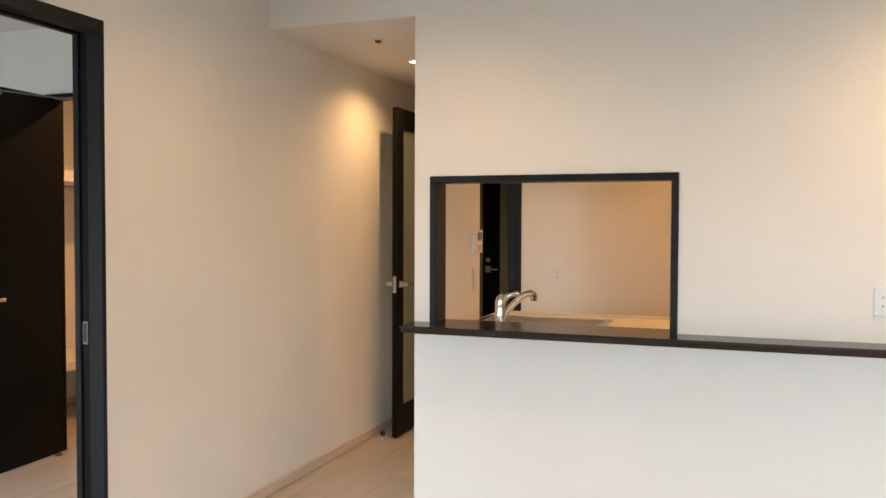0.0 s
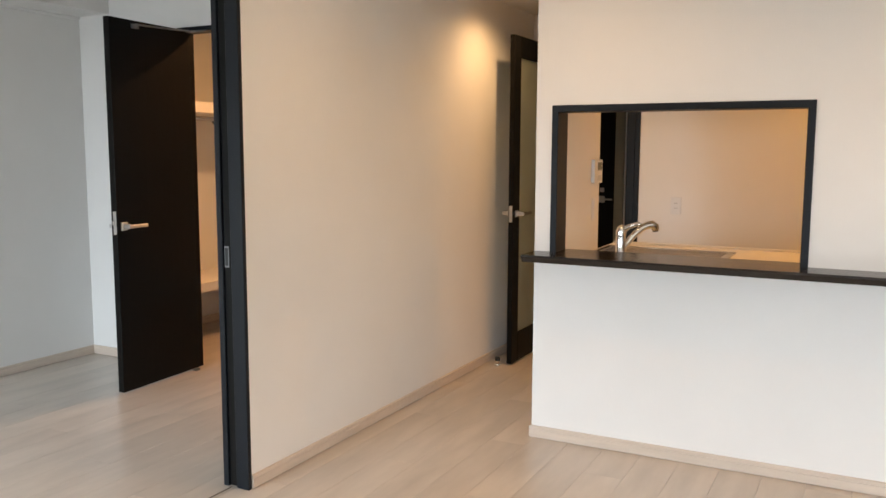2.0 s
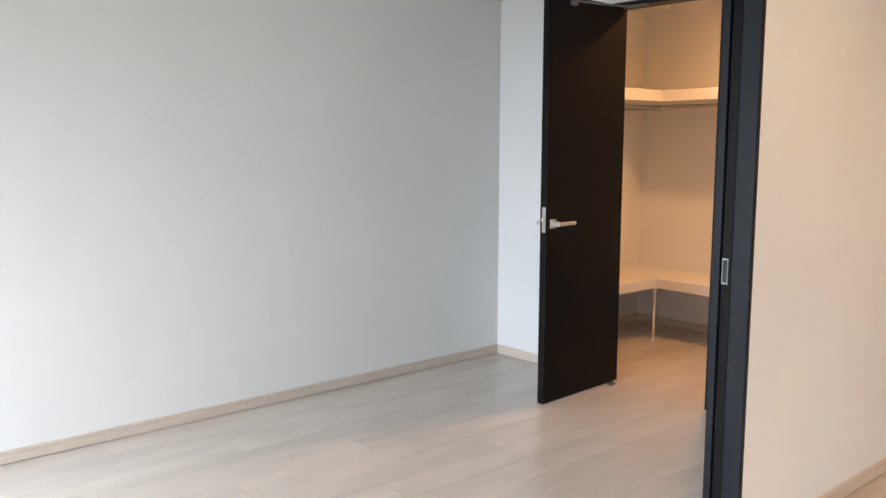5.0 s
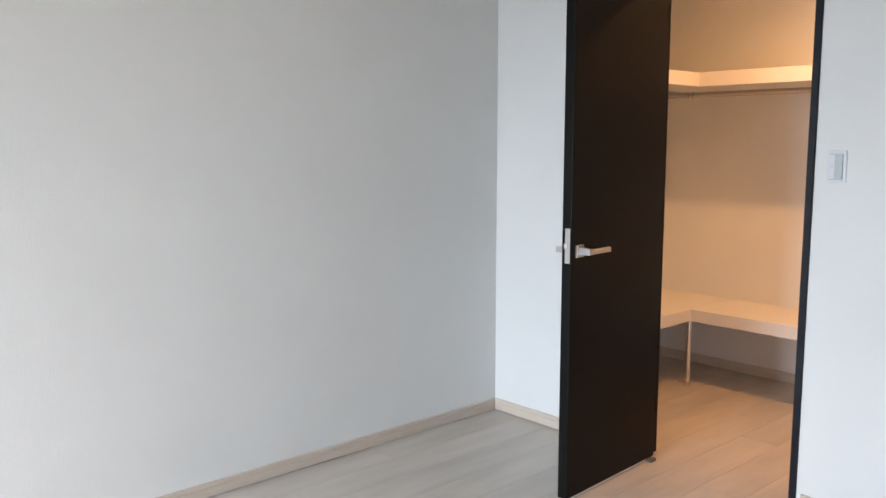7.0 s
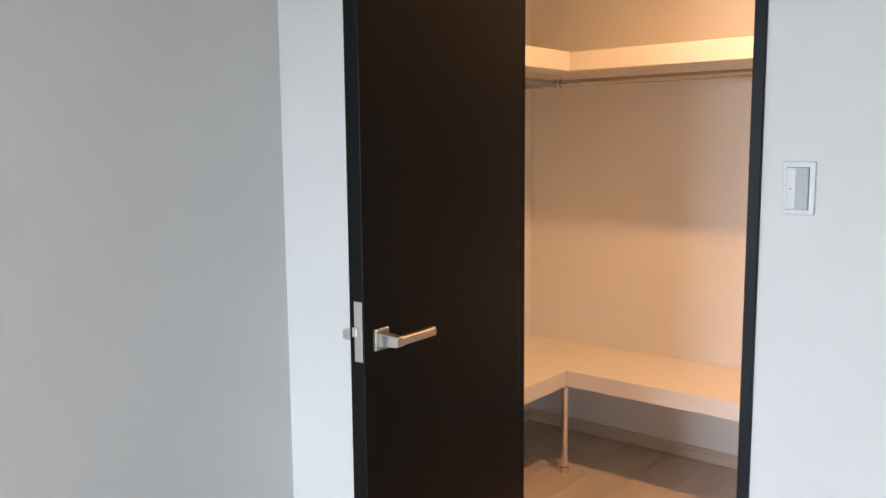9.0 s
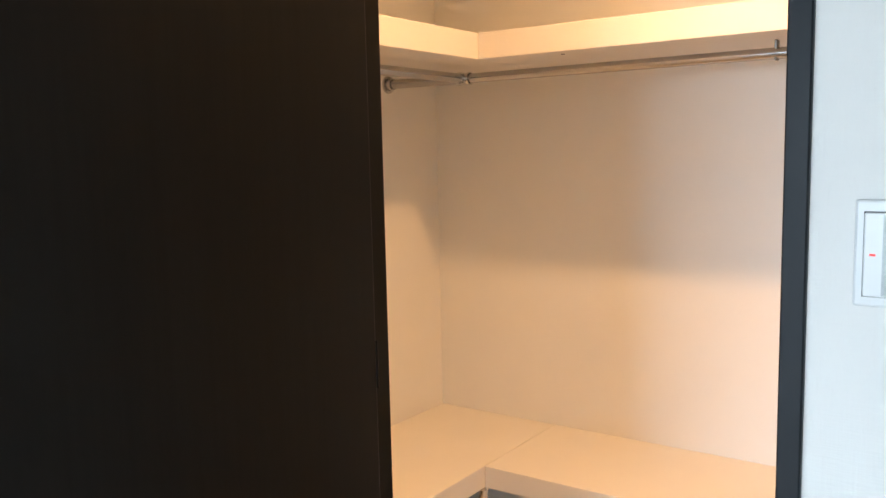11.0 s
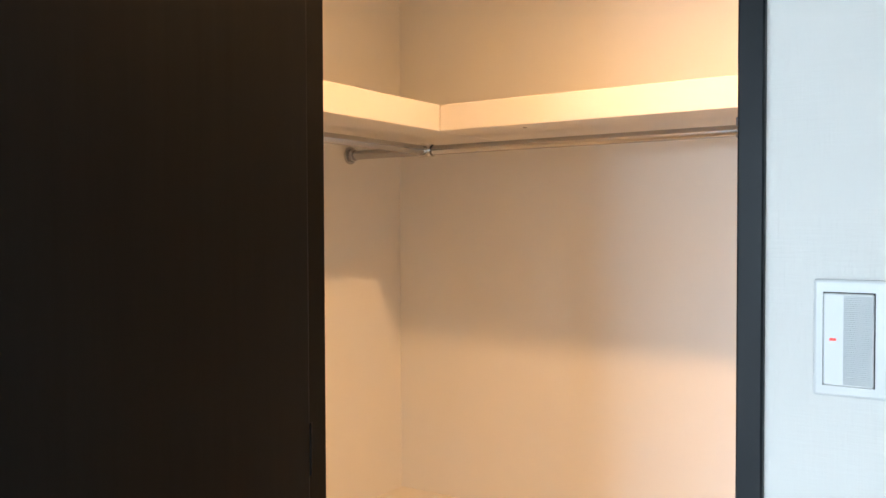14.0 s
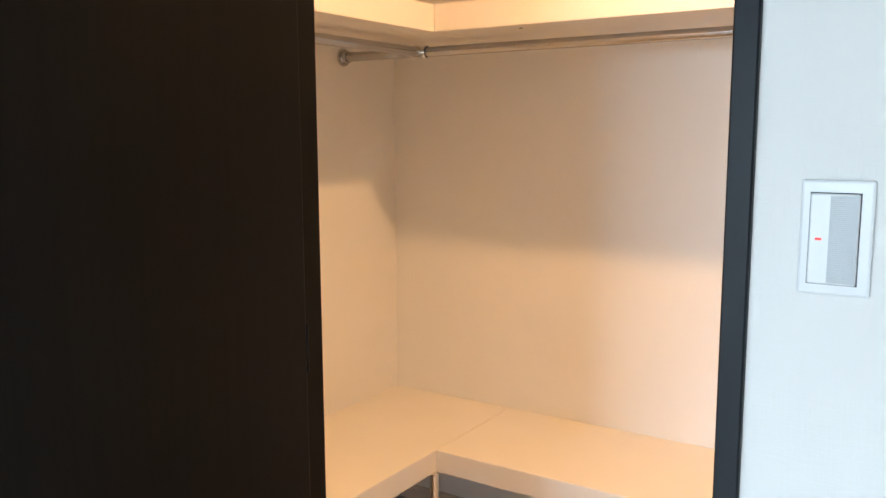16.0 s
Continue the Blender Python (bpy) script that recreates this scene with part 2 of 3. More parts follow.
structure("beam_closet", [(KX, IY, 2.43, -4.85, CY, 2.66)], PAPER, "white papered beam in the closet", "beam")


def skirting(x0, y0, x1, y1, nx, ny, h=0.062, d=0.011):
    """A skirting board along a wall line, standing off it along (nx, ny), with a groove under its top bead."""
    n = Vector((nx, ny, 0))
    outline = [(0, 0), (d - 0.007, 0), (d - 0.007, 0.004), (d, 0.004), (d, h * 0.66), (d - 0.003, h * 0.69), (d - 0.003, h * 0.72), (d, h * 0.75), (d, h - 0.003), (d - 0.003, h), (0, h)]
    a, b = Vector((x0, y0, 0)), Vector((x1, y1, 0))
    bm = extrude_profile(bmesh.new(), outline, lambda u, v, w: a.lerp(b, w) + n * u + Vector((0, 0, v)), 0.0, 1.0)
    return tagged(part("baseboard", bm, SKIRT), "pale oak skirting board with a grooved top", "baseboard", kind="structure")


skirting(FX, SY, FX, EY, 1, 0)
skirting(FX + 0.011, EY, D0 - 0.02, EY, 0, -1)
skirting(D1 + 0.02, EY, BX, EY, 0, -1)
skirting(LX, P1 + 0.001, LX, BACK, 1, 0)
skirting(LX, SY, LX, P0 - 0.005, 1, 0)
skirting(NX - 0.011, WY, E0, WY, 0, -1)
skirting(NX, WY, NX, 4.68, -1, 0)
skirting(KX, IY, KX, CY, 1, 0)
skirting(KX + 0.011, CY, BX, CY, 0, -1)
skirting(E0, SY, E0, WY, -1, 0)


# ---- sliding door between living room and bedroom ----
def sliding_frame():
    f = tagged(new("door_1"), "dark slate sliding door frame, both panels slid into the wall", "door frame", kind="structure")
    part("jamb", boxed(LX - 0.064, P1 - 0.022, 0.0, LX + 0.003, P1, PH, 0.002), SLATE, f)
    part("jamb", boxed(BX - 0.006, P1 - 0.022, 0.0, BX + 0.022, P1, PH, 0.002), SLATE, f)
    part("jamb", boxed(LX - 0.064, P0, 0.0, LX + 0.003, P0 + 0.026, PH, 0.002), EBONY, f)
    part("jamb", boxed(BX - 0.006, P0, 0.0, BX + 0.022, P0 + 0.026, PH, 0.002), EBONY, f)
    part("head", boxed(LX - 0.064, P0 + 0.026, PH - 0.05, LX + 0.003, P1 - 0.022, PH, 0.002), SLATE, f)
    part("head", boxed(BX - 0.006, P0 + 0.026, PH - 0.05, BX + 0.022, P1 - 0.022, PH, 0.002), SLATE, f)
    part("head_track", boxed(BX + 0.022, P0 + 0.026, PH - 0.02, LX - 0.064, P1 - 0.022, PH, 0.0), SLOT, f)
    part("pocket_lining", boxed(BX + 0.023, P1 - 0.0035, 0.0, LX - 0.065, P1 - 0.0005, PH - 0.02), EBONY, f)
    part("pocket_lining", boxed(BX + 0.023, P0 + 0.0005, 0.0, LX - 0.065, P0 + 0.0035, PH - 0.02), EBONY, f)
    part("floor_track", boxed(-2.525, P0 + 0.03, 0.0, -2.520, P1 - 0.024, 0.0035), JOINT, f, "thin dark floor groove")
    return f


def sliding_panel(y0, y1, pull_y, facing):
    p = empty("sliding_door_panel", -2.521, (y0 + y1) / 2, 0.004, "dark ebony sliding door panel pushed back into the wall", "sliding door",
              "sliding door panels")
    part("leaf", boxed(-2.538, y0, 0.006, -2.500, y1, PH - 0.022, 0.002), EBONY, p)
    if facing == "edge":
        bm = boxed(-2.537, pull_y - 0.0015, 0.957, -2.513, pull_y + 0.001, 1.047, 0.001)
        q = part("edge_pull", bm, DULL, p, "satin metal edge pull")
        # Dark slab on the pull's face paints the shade inside the finger slot.
        part("finger_slot", boxed(-2.533, pull_y - 0.0022, 0.964, -2.517, pull_y - 0.0012, 1.040), SLOT, q)
    else:
        q = None
        bm = bmesh.new()
        x = -2.500
        w, z0, z1, t = 0.018, 0.963, 1.053, 0.0045
        box(bm, x - 0.0005, pull_y - w, z0, x + 0.0055, pull_y - w + t, z1, 0.001)
        box(bm, x - 0.0005, pull_y + w - t, z0, x + 0.0055, pull_y + w, z1, 0.001)
        box(bm, x - 0.0005, pull_y - w + t, z0, x + 0.0055, pull_y + w - t, z0 + t, 0.001)
        box(bm, x - 0.0005, pull_y - w + t, z1 - t, x + 0.0055, pull_y + w - t, z1, 0.001)
        q = part("flush_pull", bm, SATIN, p, "satin nickel recessed flush pull")
        # Darker metal than the rim, so the recess's shade is in the colour.
        part("cup", boxed(x - 0.0005, pull_y - w + t, z0 + t, x + 0.0008, pull_y + w - t, z1 - t), DULL, q)
    return p


sliding_frame()
sliding_panel(P1 - 0.012, P1 - 0.004, P1 - 0.012, "edge")
sliding_panel(P0 + 0.004, 0.470, 0.444, "face")


# ---- hinged doors ----
def lever_set(parent, x, y, z, side, along, plate=0.048):
    """A square rose with a straight flat lever; side: +1 or -1 along x; along: way of the lever along y."""
    r = part("rose", boxed(x, y - plate / 2, z - plate / 2, x + side * 0.008, y + plate / 2, z + plate / 2, 0.0015), SATIN, parent, "square satin chrome rose")
    bm = bmesh.new()
    neck = [(0.008, -0.015), (0.058, -0.011), (0.060, -0.008), (0.060, 0.009), (0.058, 0.011), (0.008, 0.015)]
    extrude_profile(bm, neck, lambda u, v, w: (x + side * u, w, z + v), y - 0.011, y + 0.011)
    blade = [(0.048, -0.007), (0.060, -0.009), (0.061, -0.006), (0.061, 0.007), (0.058, 0.010), (0.048, 0.010)]
    extrude_profile(bm, blade, lambda u, v, w: (x + side * u, w, z + v), y + along * 0.011, y + along * 0.130)
    part("lever", bm, SATIN, r, "flat satin chrome lever handle")
    return r


SWING = 3.2    # degrees short of square to the wall


def closet_door():
    f = tagged(new("door_2"), "dark slate door frame round the closet doorway", "door frame", kind="structure")
    part("jamb", boxed(D0, EY - 0.010, 0.0, D0 + 0.027, IY + 0.010, DH, 0.002), SLATE, f)
    part("jamb", boxed(D1 - 0.027, EY - 0.010, 0.0, D1, IY + 0.010, DH, 0.002), SLATE, f)
    part("head", boxed(D0 + 0.027, EY - 0.010, DH - 0.027, D1 - 0.027, IY + 0.010, DH, 0.002), SLATE, f)
    part("stop_bead", boxed(D0 + 0.027, EY + 0.038, 0.0, D0 + 0.030, IY + 0.008, DH - 0.027, 0.001), EBONY, f)
    part("stop_bead", boxed(D1 - 0.037, EY + 0.035, 0.0, D1 - 0.027, EY + 0.062, DH - 0.027, 0.001), SLATE, f)
    d = empty("closet_door", -4.066, 4.105, 0.0, "ebony flush door standing open at the closet doorway", "door")
    part("leaf", boxed(-4.095, 3.489, 0.01, -4.053, 4.152, 2.198, 0.0025, 2), EBONY, d)
    for z in (0.25, 1.1, 1.95):
        bm = rod(bmesh.new(), (-4.053, 4.154, z - 0.04), (-4.053, 4.154, z + 0.04), 0.002)
        part("hinge", bm, EBONY, d, soft=True)
    lever_set(d, -4.053, 3.541, 1.0, 1, 1)
    lever_set(d, -4.095, 3.541, 1.0, -1, 1)
    lp = part("latch_plate", boxed(-4.081, 3.4875, 0.955, -4.058, 3.4905, 1.090, 0.001), SATIN, d, "satin metal latch plate")
    part("latch_bolt", boxed(-4.08, 3.478, 1.012, -4.067, 3.4875, 1.034, 0.002), CHROME, lp)
    bm = boxed(-4.053, 3.655, 2.150, -4.031, 3.700, 2.176, 0.003, 2)
    c = part("door_closer", bm, DULL, d, "slim dull metal door closer arm")
    bm = rod(bmesh.new(), (-4.034, 3.678, 2.163), (-4.034, 3.678, 2.178), 0.008)
    tube(bm, [(-4.034, 3.678, 2.172), (-4.020, 3.9, 2.179), (-3.985, 4.085, 2.183)], [0.0055, 0.0055, 0.0055], 8)
    part("arm", bm, DULL, c)
    part("head_bracket", boxed(-4.010, 4.072, 2.176, -3.850, 4.098, 2.186, 0.002), DULL, c, "dark metal head bracket")
    # Pale strip added to draw the line of light along the door's foot.
    part("bottom_seal", boxed(-4.0535, 3.492, 0.004, -4.0505, 4.085, 0.011, 0.001), GREYPL, d, "pale grey strip standing in for the bright line under the door")
    part("floor_pivot", boxed(-4.052, 4.085, 0.0, -4.022, 4.125, 0.014, 0.003), DULL, d, "dull metal floor pivot")
    d.matrix_world = Matrix.Translation((-4.066, 4.105, 0.0)) @ Matrix.Rotation(radians(SWING), 4, "Z")
    return d


def glass_door():
    f = tagged(new("door_3"), "dark slate frame of the corridor doorway", "door frame", kind="structure")
    part("jamb", boxed(G1 - 0.06, BACK - 0.01, 0, G1, BACK + 0.13, GH, 0.002), SLATE, f)
    part("jamb", boxed(G0, BACK - 0.01, 0, G0 + 0.03, BACK + 0.13, GH, 0.002), SLATE, f)
    part("head", boxed(G0 + 0.03, BACK - 0.01, GH - 0.03, G1 - 0.06, BACK + 0.13, GH, 0.002), SLATE, f)
    part("casing", boxed(G1 + 0.001, BACK - 0.012, 0, G1 + 0.035, BACK - 0.001, GH, 0.002), SLATE, f)
    d = empty("glass_door", -2.265, BACK, 0.0, "dark framed glazed door standing open against the corridor wall", "door")
    x0, x1, y0, y1, z0, z1 = -2.283, -2.247, 5.20, 5.985, 0.01, 2.2
    part("stile", boxed(x0, y0, z0, x1, y0 + 0.11, z1, 0.003), EBONY, d)
    part("stile", boxed(x0, y1 - 0.11, z0, x1, y1, z1, 0.003), EBONY, d)
    part("rail", boxed(x0, y0 + 0.11, z1 - 0.14, x1, y1 - 0.11, z1, 0.003), EBONY, d)
    part("rail", boxed(x0, y0 + 0.11, z0, x1, y1 - 0.11, z0 + 0.2, 0.003), EBONY, d)
    part("pane", boxed(-2.269, y0 + 0.105, z0 + 0.195, -2.261, y1 - 0.105, z1 - 0.135), FROST, d, "frosted glass pane")
    lever_set(d, x1, y0 + 0.055, 1.03, 1, 1, 0.045)
    lever_set(d, x0, y0 + 0.055, 1.03, -1, 1, 0.045)
    part("latch_plate", boxed(-2.276, y0 - 0.0015, 0.975, -2.254, y0 + 0.001, 1.085, 0.001), SATIN, d, "satin metal latch plate")
    return d


def hall_door():
    d = empty("hall_door", -2.3, 7.5, 0.0, "plain black door with a chrome lever in a frame coloured as if lit", "door")
    part("leaf", boxed(-2.366, 7.462, 0.005, -2.205, 7.498, 2.1, 0.003), EBONY, d)
    # Posts carry the reflected hall light in their olive colour.
    part("frame_post", boxed(-2.431, 7.455, 0.0, -2.368, 7.499, 2.14, 0.002), OLIVE_LIT, d, "frame post coloured olive-grey as if lit")
    part("frame_post", boxed(-2.203, 7.455, 0.0, -2.125, 7.499, 2.14, 0.002), OLIVE_LIT, d, "frame post coloured olive-grey as if lit")
    r = part("rose", boxed(-2.343, 7.452, 0.985, -2.288, 7.462, 1.045, 0.002), SATIN, d)
    bm = bmesh.new()
    box(bm, -2.325, 7.415, 1.008, -2.212, 7.428, 1.024, 0.003)
    rod(bm, (-2.315, 7.452, 1.016), (-2.315, 7.42, 1.016), 0.008)
    part("lever", bm, SATIN, r)
    part("lock_plate", boxed(-2.335, 7.455, 1.08, -2.295, 7.462, 1.12, 0.002), SATIN, d)
    return d


closet_door()
glass_door()
hall_door()

stop = empty("door_stop", -2.325, 5.147, 0.0, "small floor door stop with black bumper by the skirting", "door stop")
part("base", rod(bmesh.new(), (-2.325, 5.147, 0), (-2.325, 5.147, 0.012), 0.02), CHROME, stop, soft=True)
part("post", rod(bmesh.new(), (-2.325, 5.147, 0.012), (-2.325, 5.147, 0.045), 0.009), CHROME, stop, soft=True)
part("bumper", rod(bmesh.new(), (-2.325, 5.147, 0.036), (-2.325, 5.147, 0.060), 0.017), BLACK, stop, "black rubber bumper", soft=True)


# ---- counter ledge and hatch ----
def hatch():
    f = tagged(new("window_1"), "dark slate frame lining the kitchen hatch", "hatch frame", kind="structure")
    y0, y1, t = WY - 0.012, WI + 0.012, 0.032
    part("jamb", boxed(O0, y0, 0.953, O0 + t, y1, OZ1 - t, 0.002), SLATE, f)
    part("jamb", boxed(O1 - t, y0, 0.953, O1, y1, OZ1 - t, 0.002), SLATE, f)
    part("head", boxed(O0, y0, OZ1 - t, O1, y1, OZ1, 0.002), SLATE, f)
    return f


hatch()
bm = bmesh.new()
LZ = 0.956
prof = [(3.752, LZ - 0.010), (3.755, LZ), (WY, LZ), (WY, LZ - 0.036), (3.774, LZ - 0.036)]
extrude_profile(bm, prof, lambda u, v, w: (w, u, v), NX + 0.002, E0)
ledge = empty("counter_ledge", 0.5, WY, LZ - 0.036, "long glossy dark-stained ledge along the white counter wall", "counter ledge")
part("shelf_board", bm, LEDGE, ledge)
part("hatch_sill", boxed(O0, WY + 0.0005, LZ - 0.04, O1, WI + 0.03, LZ), LEDGE, ledge)


# ---- kitchen ----
def kitchen_counter():
    k = empty("kitchen_counter", -0.2, 4.4, 0.0, "cream kitchen worktop with white base behind the hatch", "kitchen counter")
    part("base_cabinet", boxed(NX + 0.12, WI + 0.04, 0.0, 1.6, WI + 0.87, 0.85, 0.003), MELAMINE, k)
    bm = bmesh.new()
    x0, x1, y0, y1 = -1.44, -0.80, WI + 0.24, WI + 0.68
    z0, z1 = 0.86, 0.90
    box(bm, NX + 0.105, WI + 0.032, z0, x0, WI + 0.93, z1)
    box(bm, x1, WI + 0.032, z0, 1.6, WI + 0.93, z1)
    box(bm, x0, WI + 0.032, z0, x1, y0, z1)
    box(bm, x0, y1, z0, x1, WI + 0.93, z1)
    part("worktop", bm, WORKTOP, k)
    part("raised_edge", boxed(NX + 0.105, WI + 0.91, z1, 1.6, WI + 0.93, z1 + 0.012, 0.004), WORKTOP, k)
    s = empty("sink", (x0 + x1) / 2, (y0 + y1) / 2, z1, "stainless steel kitchen sink with a rolled rim", "sink")
    bm = bmesh.new()
    r = 0.032
    box(bm, x0 - r, y0 - r, z1, x0 + 0.006, y1 + r, z1 + 0.010, 0.006, 3)
    box(bm, x1 - 0.006, y0 - r, z1, x1 + r, y1 + r, z1 + 0.010, 0.006, 3)
    box(bm, x0 + 0.006, y0 - r, z1, x1 - 0.006, y0 + 0.006, z1 + 0.010, 0.006, 3)
    box(bm, x0 + 0.006, y1 - 0.006, z1, x1 - 0.006, y1 + r, z1 + 0.010, 0.006, 3)
    part("rim", bm, STEEL, s, soft=True)
    bm = bmesh.new()
    box(bm, x0, y0, 0.72, x1, y1, 0.73)
    box(bm, x0, y0, 0.73, x0 + 0.004, y1, z1)
    box(bm, x1 - 0.004, y0, 0.73, x1, y1, z1)
    box(bm, x0 + 0.004, y0, 0.73, x1 - 0.004, y0 + 0.004, z1)
    box(bm, x0 + 0.004, y1 - 0.004, 0.73, x1 - 0.004, y1, z1)
    part("basin", bm, STEEL, s)


def faucet(x, y, z):
    f = empty("faucet", x, y, z, "chrome single-lever kitchen faucet with a curved spout", "faucet")
    bm = bmesh.new()
    rod(bm, (x, y, z), (x, y, z + 0.006), 0.031, seg=28)
    tube(bm, [(x, y, z + 0.006), (x, y, z + 0.014), (x, y, z + 0.018), (x, y, z + 0.120), (x, y, z + 0.123)], [0.029, 0.029, 0.0265, 0.026, 0.0235], 28)
    part("body", bm, CHROME, f, soft=True)
    bm = bmesh.new()
    tube(bm, [(x, y, z + 0.123), (x, y, z + 0.126), (x + 0.001, y, z + 0.143), (x + 0.006, y, z + 0.160), (x + 0.013, y, z + 0.170), (x + 0.020, y, z + 0.174)],
         [0.0235, 0.027, 0.0265, 0.0235, 0.016, 0.004], 28)
    tube(bm, [(x + 0.010, y, z + 0.150), (x + 0.040, y - 0.002, z + 0.170), (x + 0.068, y - 0.004, z + 0.181), (x + 0.090, y - 0.005, z + 0.187),
              (x + 0.102, y - 0.006, z + 0.185)], [0.017, 0.013, 0.0115, 0.012, 0.006], 18)
    part("lever", bm, CHROME, f, soft=True)
    bm = bmesh.new()
    pts = [(x + 0.012, y + 0.008, z + 0.060), (x + 0.038, y + 0.025, z + 0.100), (x + 0.064, y + 0.042, z + 0.134), (x + 0.090, y + 0.060, z + 0.160),
           (x + 0.114, y + 0.075, z + 0.175), (x + 0.135, y + 0.088, z + 0.178), (x + 0.148, y + 0.097, z + 0.168), (x + 0.150, y + 0.099, z + 0.150)]
    tube(bm, pts, [0.018, 0.0165, 0.0165, 0.0175, 0.0195, 0.0215, 0.0215, 0.019], 22)
    sp0 = part("spout", bm, CHROME, f, soft=True)
    part("aerator", rod(bmesh.new(), (x + 0.150, y + 0.099, z + 0.143), (x + 0.150, y + 0.099, z + 0.151), 0.0145), BLACK, sp0, soft=True)


kitchen_counter()
faucet(-1.253, WI + 0.16, 0.90)


# ---- wall fittings ----
def outlet(x, y, z, w=0.072, h=0.118):
    """A white double socket on a wall that faces -y; x, z: its centre."""
    o = empty("wall_outlet", x, y, z, "white double wall socket on the papered wall", "wall outlet", "wall sockets")
    part("plate", boxed(x - w / 2, y - 0.008, z - h / 2, x + w / 2, y, z + h / 2, 0.003, 2), PLASTIC, o)
    for cx in ((x,) if w < 0.1 else (x - 0.0225,)):
        p = part("insert", boxed(cx - 0.024, y - 0.0105, z - 0.040, cx + 0.024, y - 0.0078, z + 0.040, 0.001), PLASTIC, o)
        for dz in (0.018, -0.018):
            for dx in (-0.0065, 0.0065):
                part("slot", boxed(cx + dx - 0.0015, y - 0.0109, z + dz - 0.005, cx + dx + 0.0015, y - 0.0104, z + dz + 0.005), SLOT, p)
    if w > 0.1:
        for dz in (0.018, -0.018):
            m = part("module", boxed(x + 0.012, y - 0.0105, z + dz - 0.012, x + 0.036, y - 0.0078, z + dz + 0.012, 0.001), PLASTIC, o)
            part("shutter", rod(bmesh.new(), (x + 0.024, y - 0.0112, z + dz), (x + 0.024, y - 0.0104, z + dz), 0.0045), GREYPL, m, soft=True)
    return o


outlet(0.472, WY, 1.127, 0.12)
outlet(-1.35, BACK, 1.07)

sw = empty("light_switch", -3.307, EY, 1.327, "white square light switch with a glowing red pilot light", "light switch")
sx, sz = -3.307, 1.327
part("plate", boxed(sx - 0.0325, EY - 0.007, sz - 0.0575, sx + 0.0355, EY, sz + 0.059, 0.003, 2), PLASTIC, sw)
part("gap", boxed(sx - 0.0235, EY - 0.0076, sz - 0.0465, sx + 0.0235, EY - 0.0068, sz + 0.0465), SLOT, sw)
rk = part("rocker", boxed(sx - 0.0225, EY - 0.0125, sz - 0.0455, sx + 0.0225, EY - 0.0075, sz + 0.0455, 0.0012), PLASTIC, sw)
bm = bmesh.new()
ribs = [(0.0, -0.044)]
for i in range(45):
    zz = -0.044 + i * 0.088 / 45
    ribs += [(0.0004, zz + 0.0004), (0.0004, zz + 0.0011), (0.0001, zz + 0.0015)]
ribs.append((0.0, 0.044))
extrude_profile(bm, ribs, lambda u, v, w: (w, EY - 0.0124 - u, sz + v), sx - 0.004, sx + 0.0215)
part("grip", bm, GREYPL, rk, "grey ribbed grip strip")
part("pilot_light", boxed(sx - 0.0165, EY - 0.0129, sz - 0.0012, sx - 0.0105, EY - 0.0124, sz + 0.0012), LED, rk, "glowing red pilot light")

SIDE = NX + 0.1
tp = empty("thermostat", SIDE, 4.60, 1.30, "white wall controller with a small grey screen", "wall controller")
part("case", boxed(SIDE, 4.525, 1.272, SIDE + 0.02, 4.672, 1.402, 0.004, 2), PLASTIC, tp)
part("screen", boxed(SIDE + 0.0195, 4.58, 1.342, SIDE + 0.021, 4.66, 1.387), LCD, tp, "grey liquid crystal screen")
for i in range(3):
    part("button", boxed(SIDE + 0.0195, 4.58 + i * 0.026, 1.285, SIDE + 0.022, 4.598 + i * 0.026, 1.315, 0.001), GREYPL, tp)
ks = empty("kitchen_switch", SIDE, 4.58, 1.08, "slim white wall switch below the controller", "light switch")
part("plate", boxed(SIDE, 4.545, 1.065, SIDE + 0.007, 4.615, 1.192, 0.003), PLASTIC, ks)
part("rocker", boxed(SIDE + 0.007, 4.558, 1.08, SIDE + 0.011, 4.602, 1.177, 0.001), PLASTIC, ks)


def downlight(x, y, z):
    d = empty("downlight", x, y, z, "small round recessed warm downlight in the ceiling", "downlight", "downlights")
    bm = bmesh.new()
    n = 32
    prev = None
    for r, dz in ((0.056, 0.0), (0.055, -0.004), (0.047, -0.005), (0.044, -0.001)):
        ring = [bm.verts.new((x + r * math.cos(2 * math.pi * i / n), y + r * math.sin(2 * math.pi * i / n), z + dz)) for i in range(n)]
        if prev:
            for i in range(n):
                bm.faces.new((prev[i], ring[i], ring[(i + 1) % n], prev[(i + 1) % n]))
        prev = ring
    part("trim_ring", bm, PLASTIC, d, soft=True)
    part("lens", rod(bmesh.new(), (x, y, z - 0.003), (x, y, z), 0.045), LAMP, d, "glowing warm lens")


downlight(-2.03, 5.0, LOW)
downlight(1.05, 3.30, TOP)
# Unseen fitting for the lamp added to warm the partition.
downlight(-1.35, 3.0, TOP)
downlight(-0.2, 5.0, LOW)
downlight(-3.727, 4.738, 2.53)

sp = empty("sprinkler", -2.0, 4.36, LOW, "small brass ceiling sprinkler head in a white cup", "sprinkler")
part("escutcheon", rod(bmesh.new(), (-2.0, 4.36, LOW - 0.006), (-2.0, 4.36, LOW), 0.032, 0.036), PLASTIC, sp, soft=True)
BRASS = material("brass", (0.16, 0.10, 0.05), 0.35, 1.0, var=0.15, scale=40)
part("head", rod(bmesh.new(), (-2.0, 4.36, LOW - 0.018), (-2.0, 4.36, LOW - 0.006), 0.016), BRASS, sp, "brass head", soft=True)


# ---- closet fittings ----
BXF, BYF = -4.562, 5.268     # inner corner of bench and shelf fronts
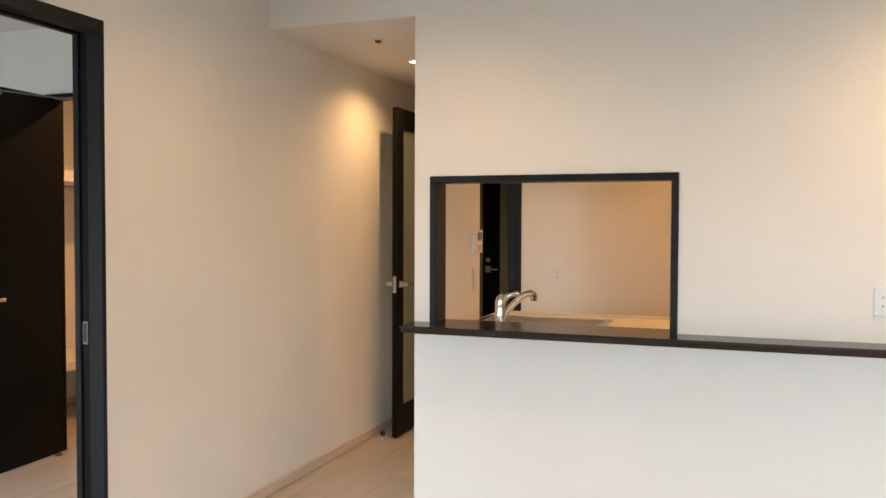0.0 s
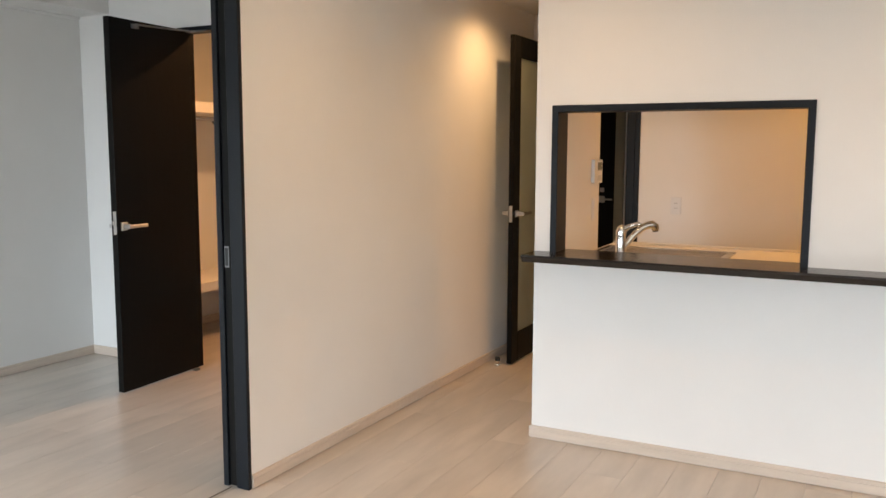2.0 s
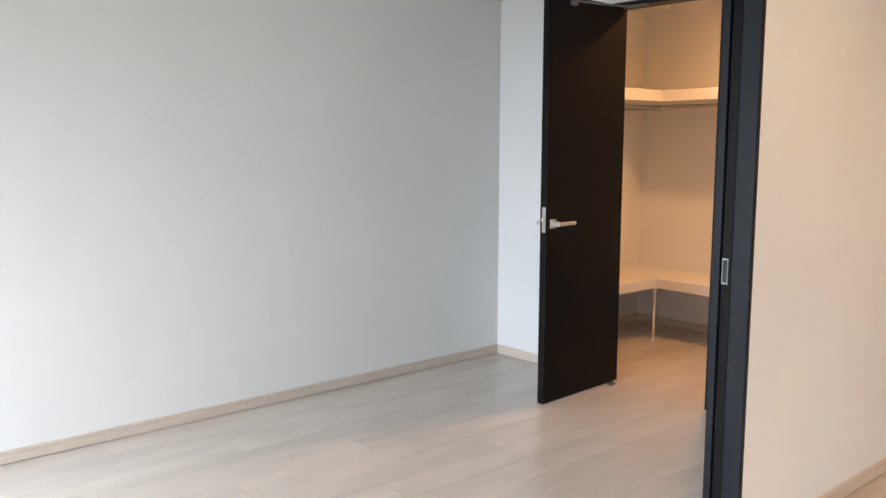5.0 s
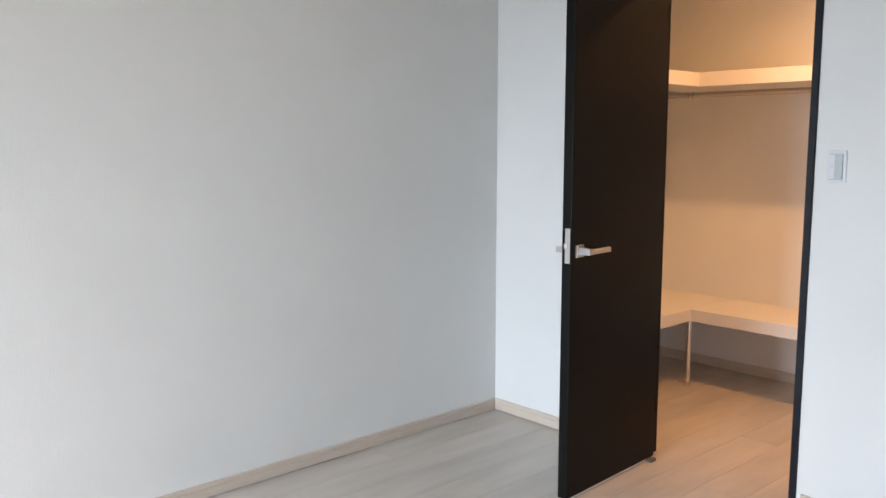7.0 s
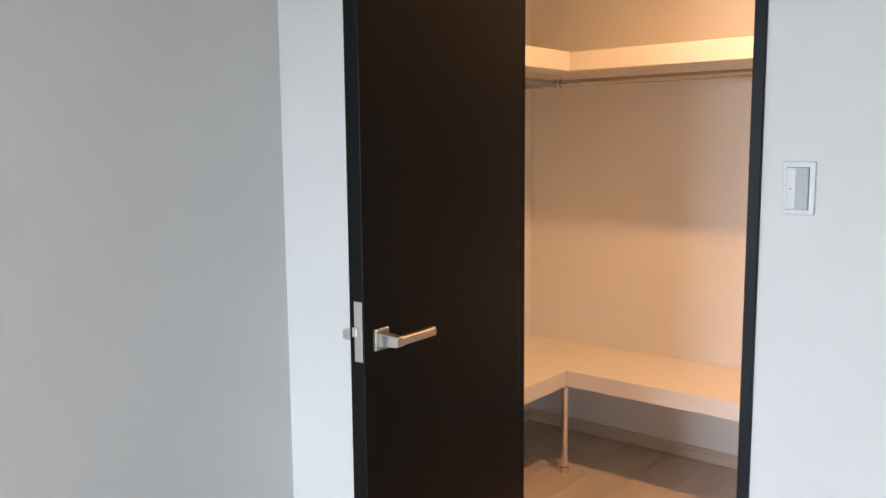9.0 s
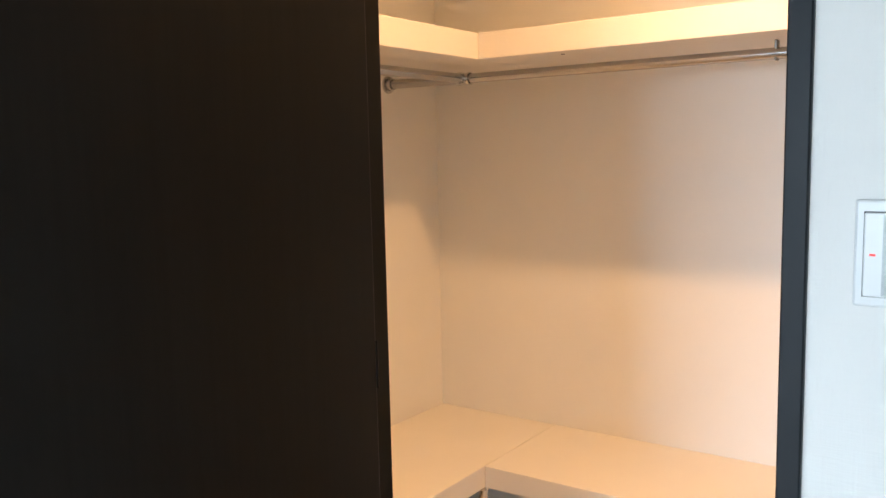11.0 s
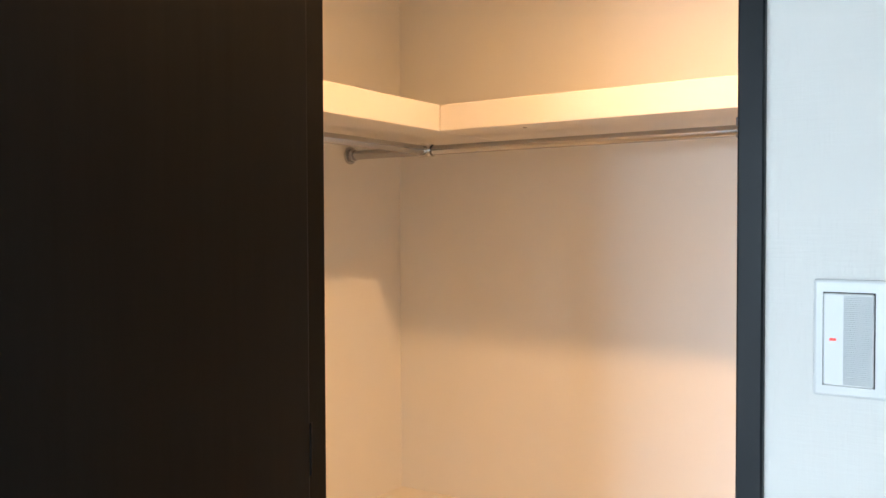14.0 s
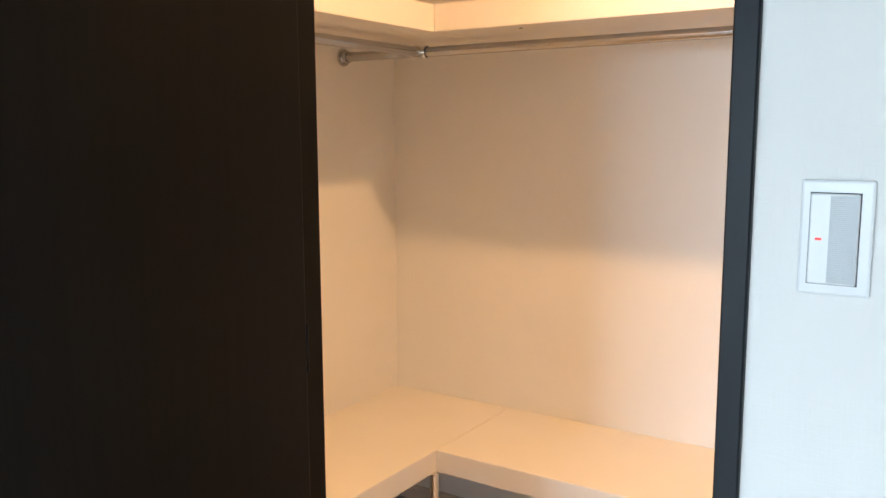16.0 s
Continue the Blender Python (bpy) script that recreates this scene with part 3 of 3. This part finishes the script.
def l_board(name, z0, z1, label, cat):
    s = empty(name, KX, CY, z0, label, cat)
    part("side_board", boxed(KX, IY, z0, BXF, CY, z1, 0.0032, 2), MELAMINE, s)
    part("back_board", boxed(BXF + 0.001, BYF, z0, BX, CY, z1, 0.0032, 2), MELAMINE, s)
    return s


bench = l_board("closet_bench", 0.380, 0.452, "white melamine corner bench shelf on a steel leg", "bench")
leg = part("leg", rod(bmesh.new(), (-4.560, 5.258, 0.012), (-4.560, 5.258, 0.38), 0.0165, seg=28), CHROME, bench, "round chrome leg", soft=True)
part("foot", rod(bmesh.new(), (-4.560, 5.258, 0), (-4.560, 5.258, 0.024), 0.0225, 0.0205), CHROME, leg, soft=True)
shelf = l_board("closet_shelf", 1.721, 1.799, "white melamine corner shelf above the clothes rail", "shelf")

for sx0 in (-4.31,):
    part("screw_cap", rod(bmesh.new(), (sx0, 5.33, 1.7195), (sx0, 5.33, 1.7215), 0.006), DULL, shelf, "small metal screw cap", soft=True)

RZ, RY, RX = 1.686, 5.452, -4.735
rail = empty("clothes_rail", RX, RY, RZ, "steel clothes rail under the closet shelf", "clothes rail")
part("rail_tube", rod(bmesh.new(), (KX, RY, RZ), (BX, RY, RZ), 0.0155), STEEL, rail, soft=True)
part("rail_tube", rod(bmesh.new(), (RX, IY, RZ), (RX, RY, RZ), 0.0155), STEEL, rail, soft=True)
bm = rod(bmesh.new(), (KX, RY, RZ), (KX + 0.007, RY, RZ), 0.031, 0.029)
rod(bm, (KX + 0.007, RY, RZ), (KX + 0.024, RY, RZ), 0.0215, 0.0205)
part("flange", bm, STEEL, rail, soft=True)
bm = rod(bmesh.new(), (RX - 0.024, RY, RZ), (RX + 0.024, RY, RZ), 0.0185)
rod(bm, (RX, RY - 0.028, RZ), (RX, RY, RZ), 0.0185)
for cx in (RX - 0.021, RX + 0.021):
    rod(bm, (cx - 0.003, RY, RZ), (cx + 0.003, RY, RZ), 0.0215)
rod(bm, (RX, RY - 0.028, RZ), (RX, RY - 0.022, RZ), 0.0215)
tee = part("tee_joint", bm, CHROME, rail, soft=True)
part("screw", rod(bmesh.new(), (RX + 0.009, RY - 0.0195, RZ), (RX + 0.009, RY - 0.017, RZ), 0.004), SLOT, tee, soft=True)
bm = boxed(-3.752, RY - 0.012, RZ - 0.019, -3.744, RY + 0.012, 1.7205, 0.002)
part("bracket", bm, DULL, rail)


# ---- floors, plank by plank ----
def plank_floor(name, label, x0, y0, x1, y1, wide=0.182, long=1.82, shift=0.0):
    base = structure(name, [(x0, y0, -0.08, x1, y1, -0.010)], JOINT, label, "floor")
    cache = {}
    gap = 0.0005

    def plank_mesh(w, l):
        key = (round(w, 3), round(l, 3))
        if key not in cache:
            bm = bmesh.new()
            c = 0.0006
            lo = [bm.verts.new(v) for v in ((gap, gap, -0.010), (w - gap, gap, -0.010), (w - gap, l - gap, -0.010), (gap, l - gap, -0.010))]
            mid = [bm.verts.new((v.co.x, v.co.y, -c)) for v in lo]
            top = [bm.verts.new((v.co.x + (c if v.co.x < w / 2 else -c), v.co.y + (c if v.co.y < l / 2 else -c), 0)) for v in lo]
            for a, b in ((lo, mid), (mid, top)):
                for i in range(4):
                    bm.faces.new((a[i], a[(i + 1) % 4], b[(i + 1) % 4], b[i]))
            bm.faces.new(top)
            me = bpy.data.meshes.new("plank")
            bm.to_mesh(me)
            bm.free()
            me.materials.append(OAK)
            cache[key] = me
        return cache[key]

    rows = math.ceil((x1 - x0) / wide)
    for r in range(rows):
        xa = x0 + r * wide
        w = min(wide, x1 - xa)
        if w < 0.01:
            continue
        y = y0 - long * (((r * 0.37) + shift) % 1.0)
        while y < y1 - 0.01:
            ya, yb = max(y, y0), min(y + long, y1)
            if yb - ya > 0.01:
                ob = new("plank", plank_mesh(w, yb - ya))
                ob.location = (xa, ya, 0)
                ob.parent = base
            y += long


plank_floor("floor_living", "pale oak plank floor of the living room and corridor", -2.503, SY, E0, 7.5)
plank_floor("floor_bedroom", "pale oak plank floor of bedroom and closet", -5.2, SY, -2.505, CY, shift=0.4)
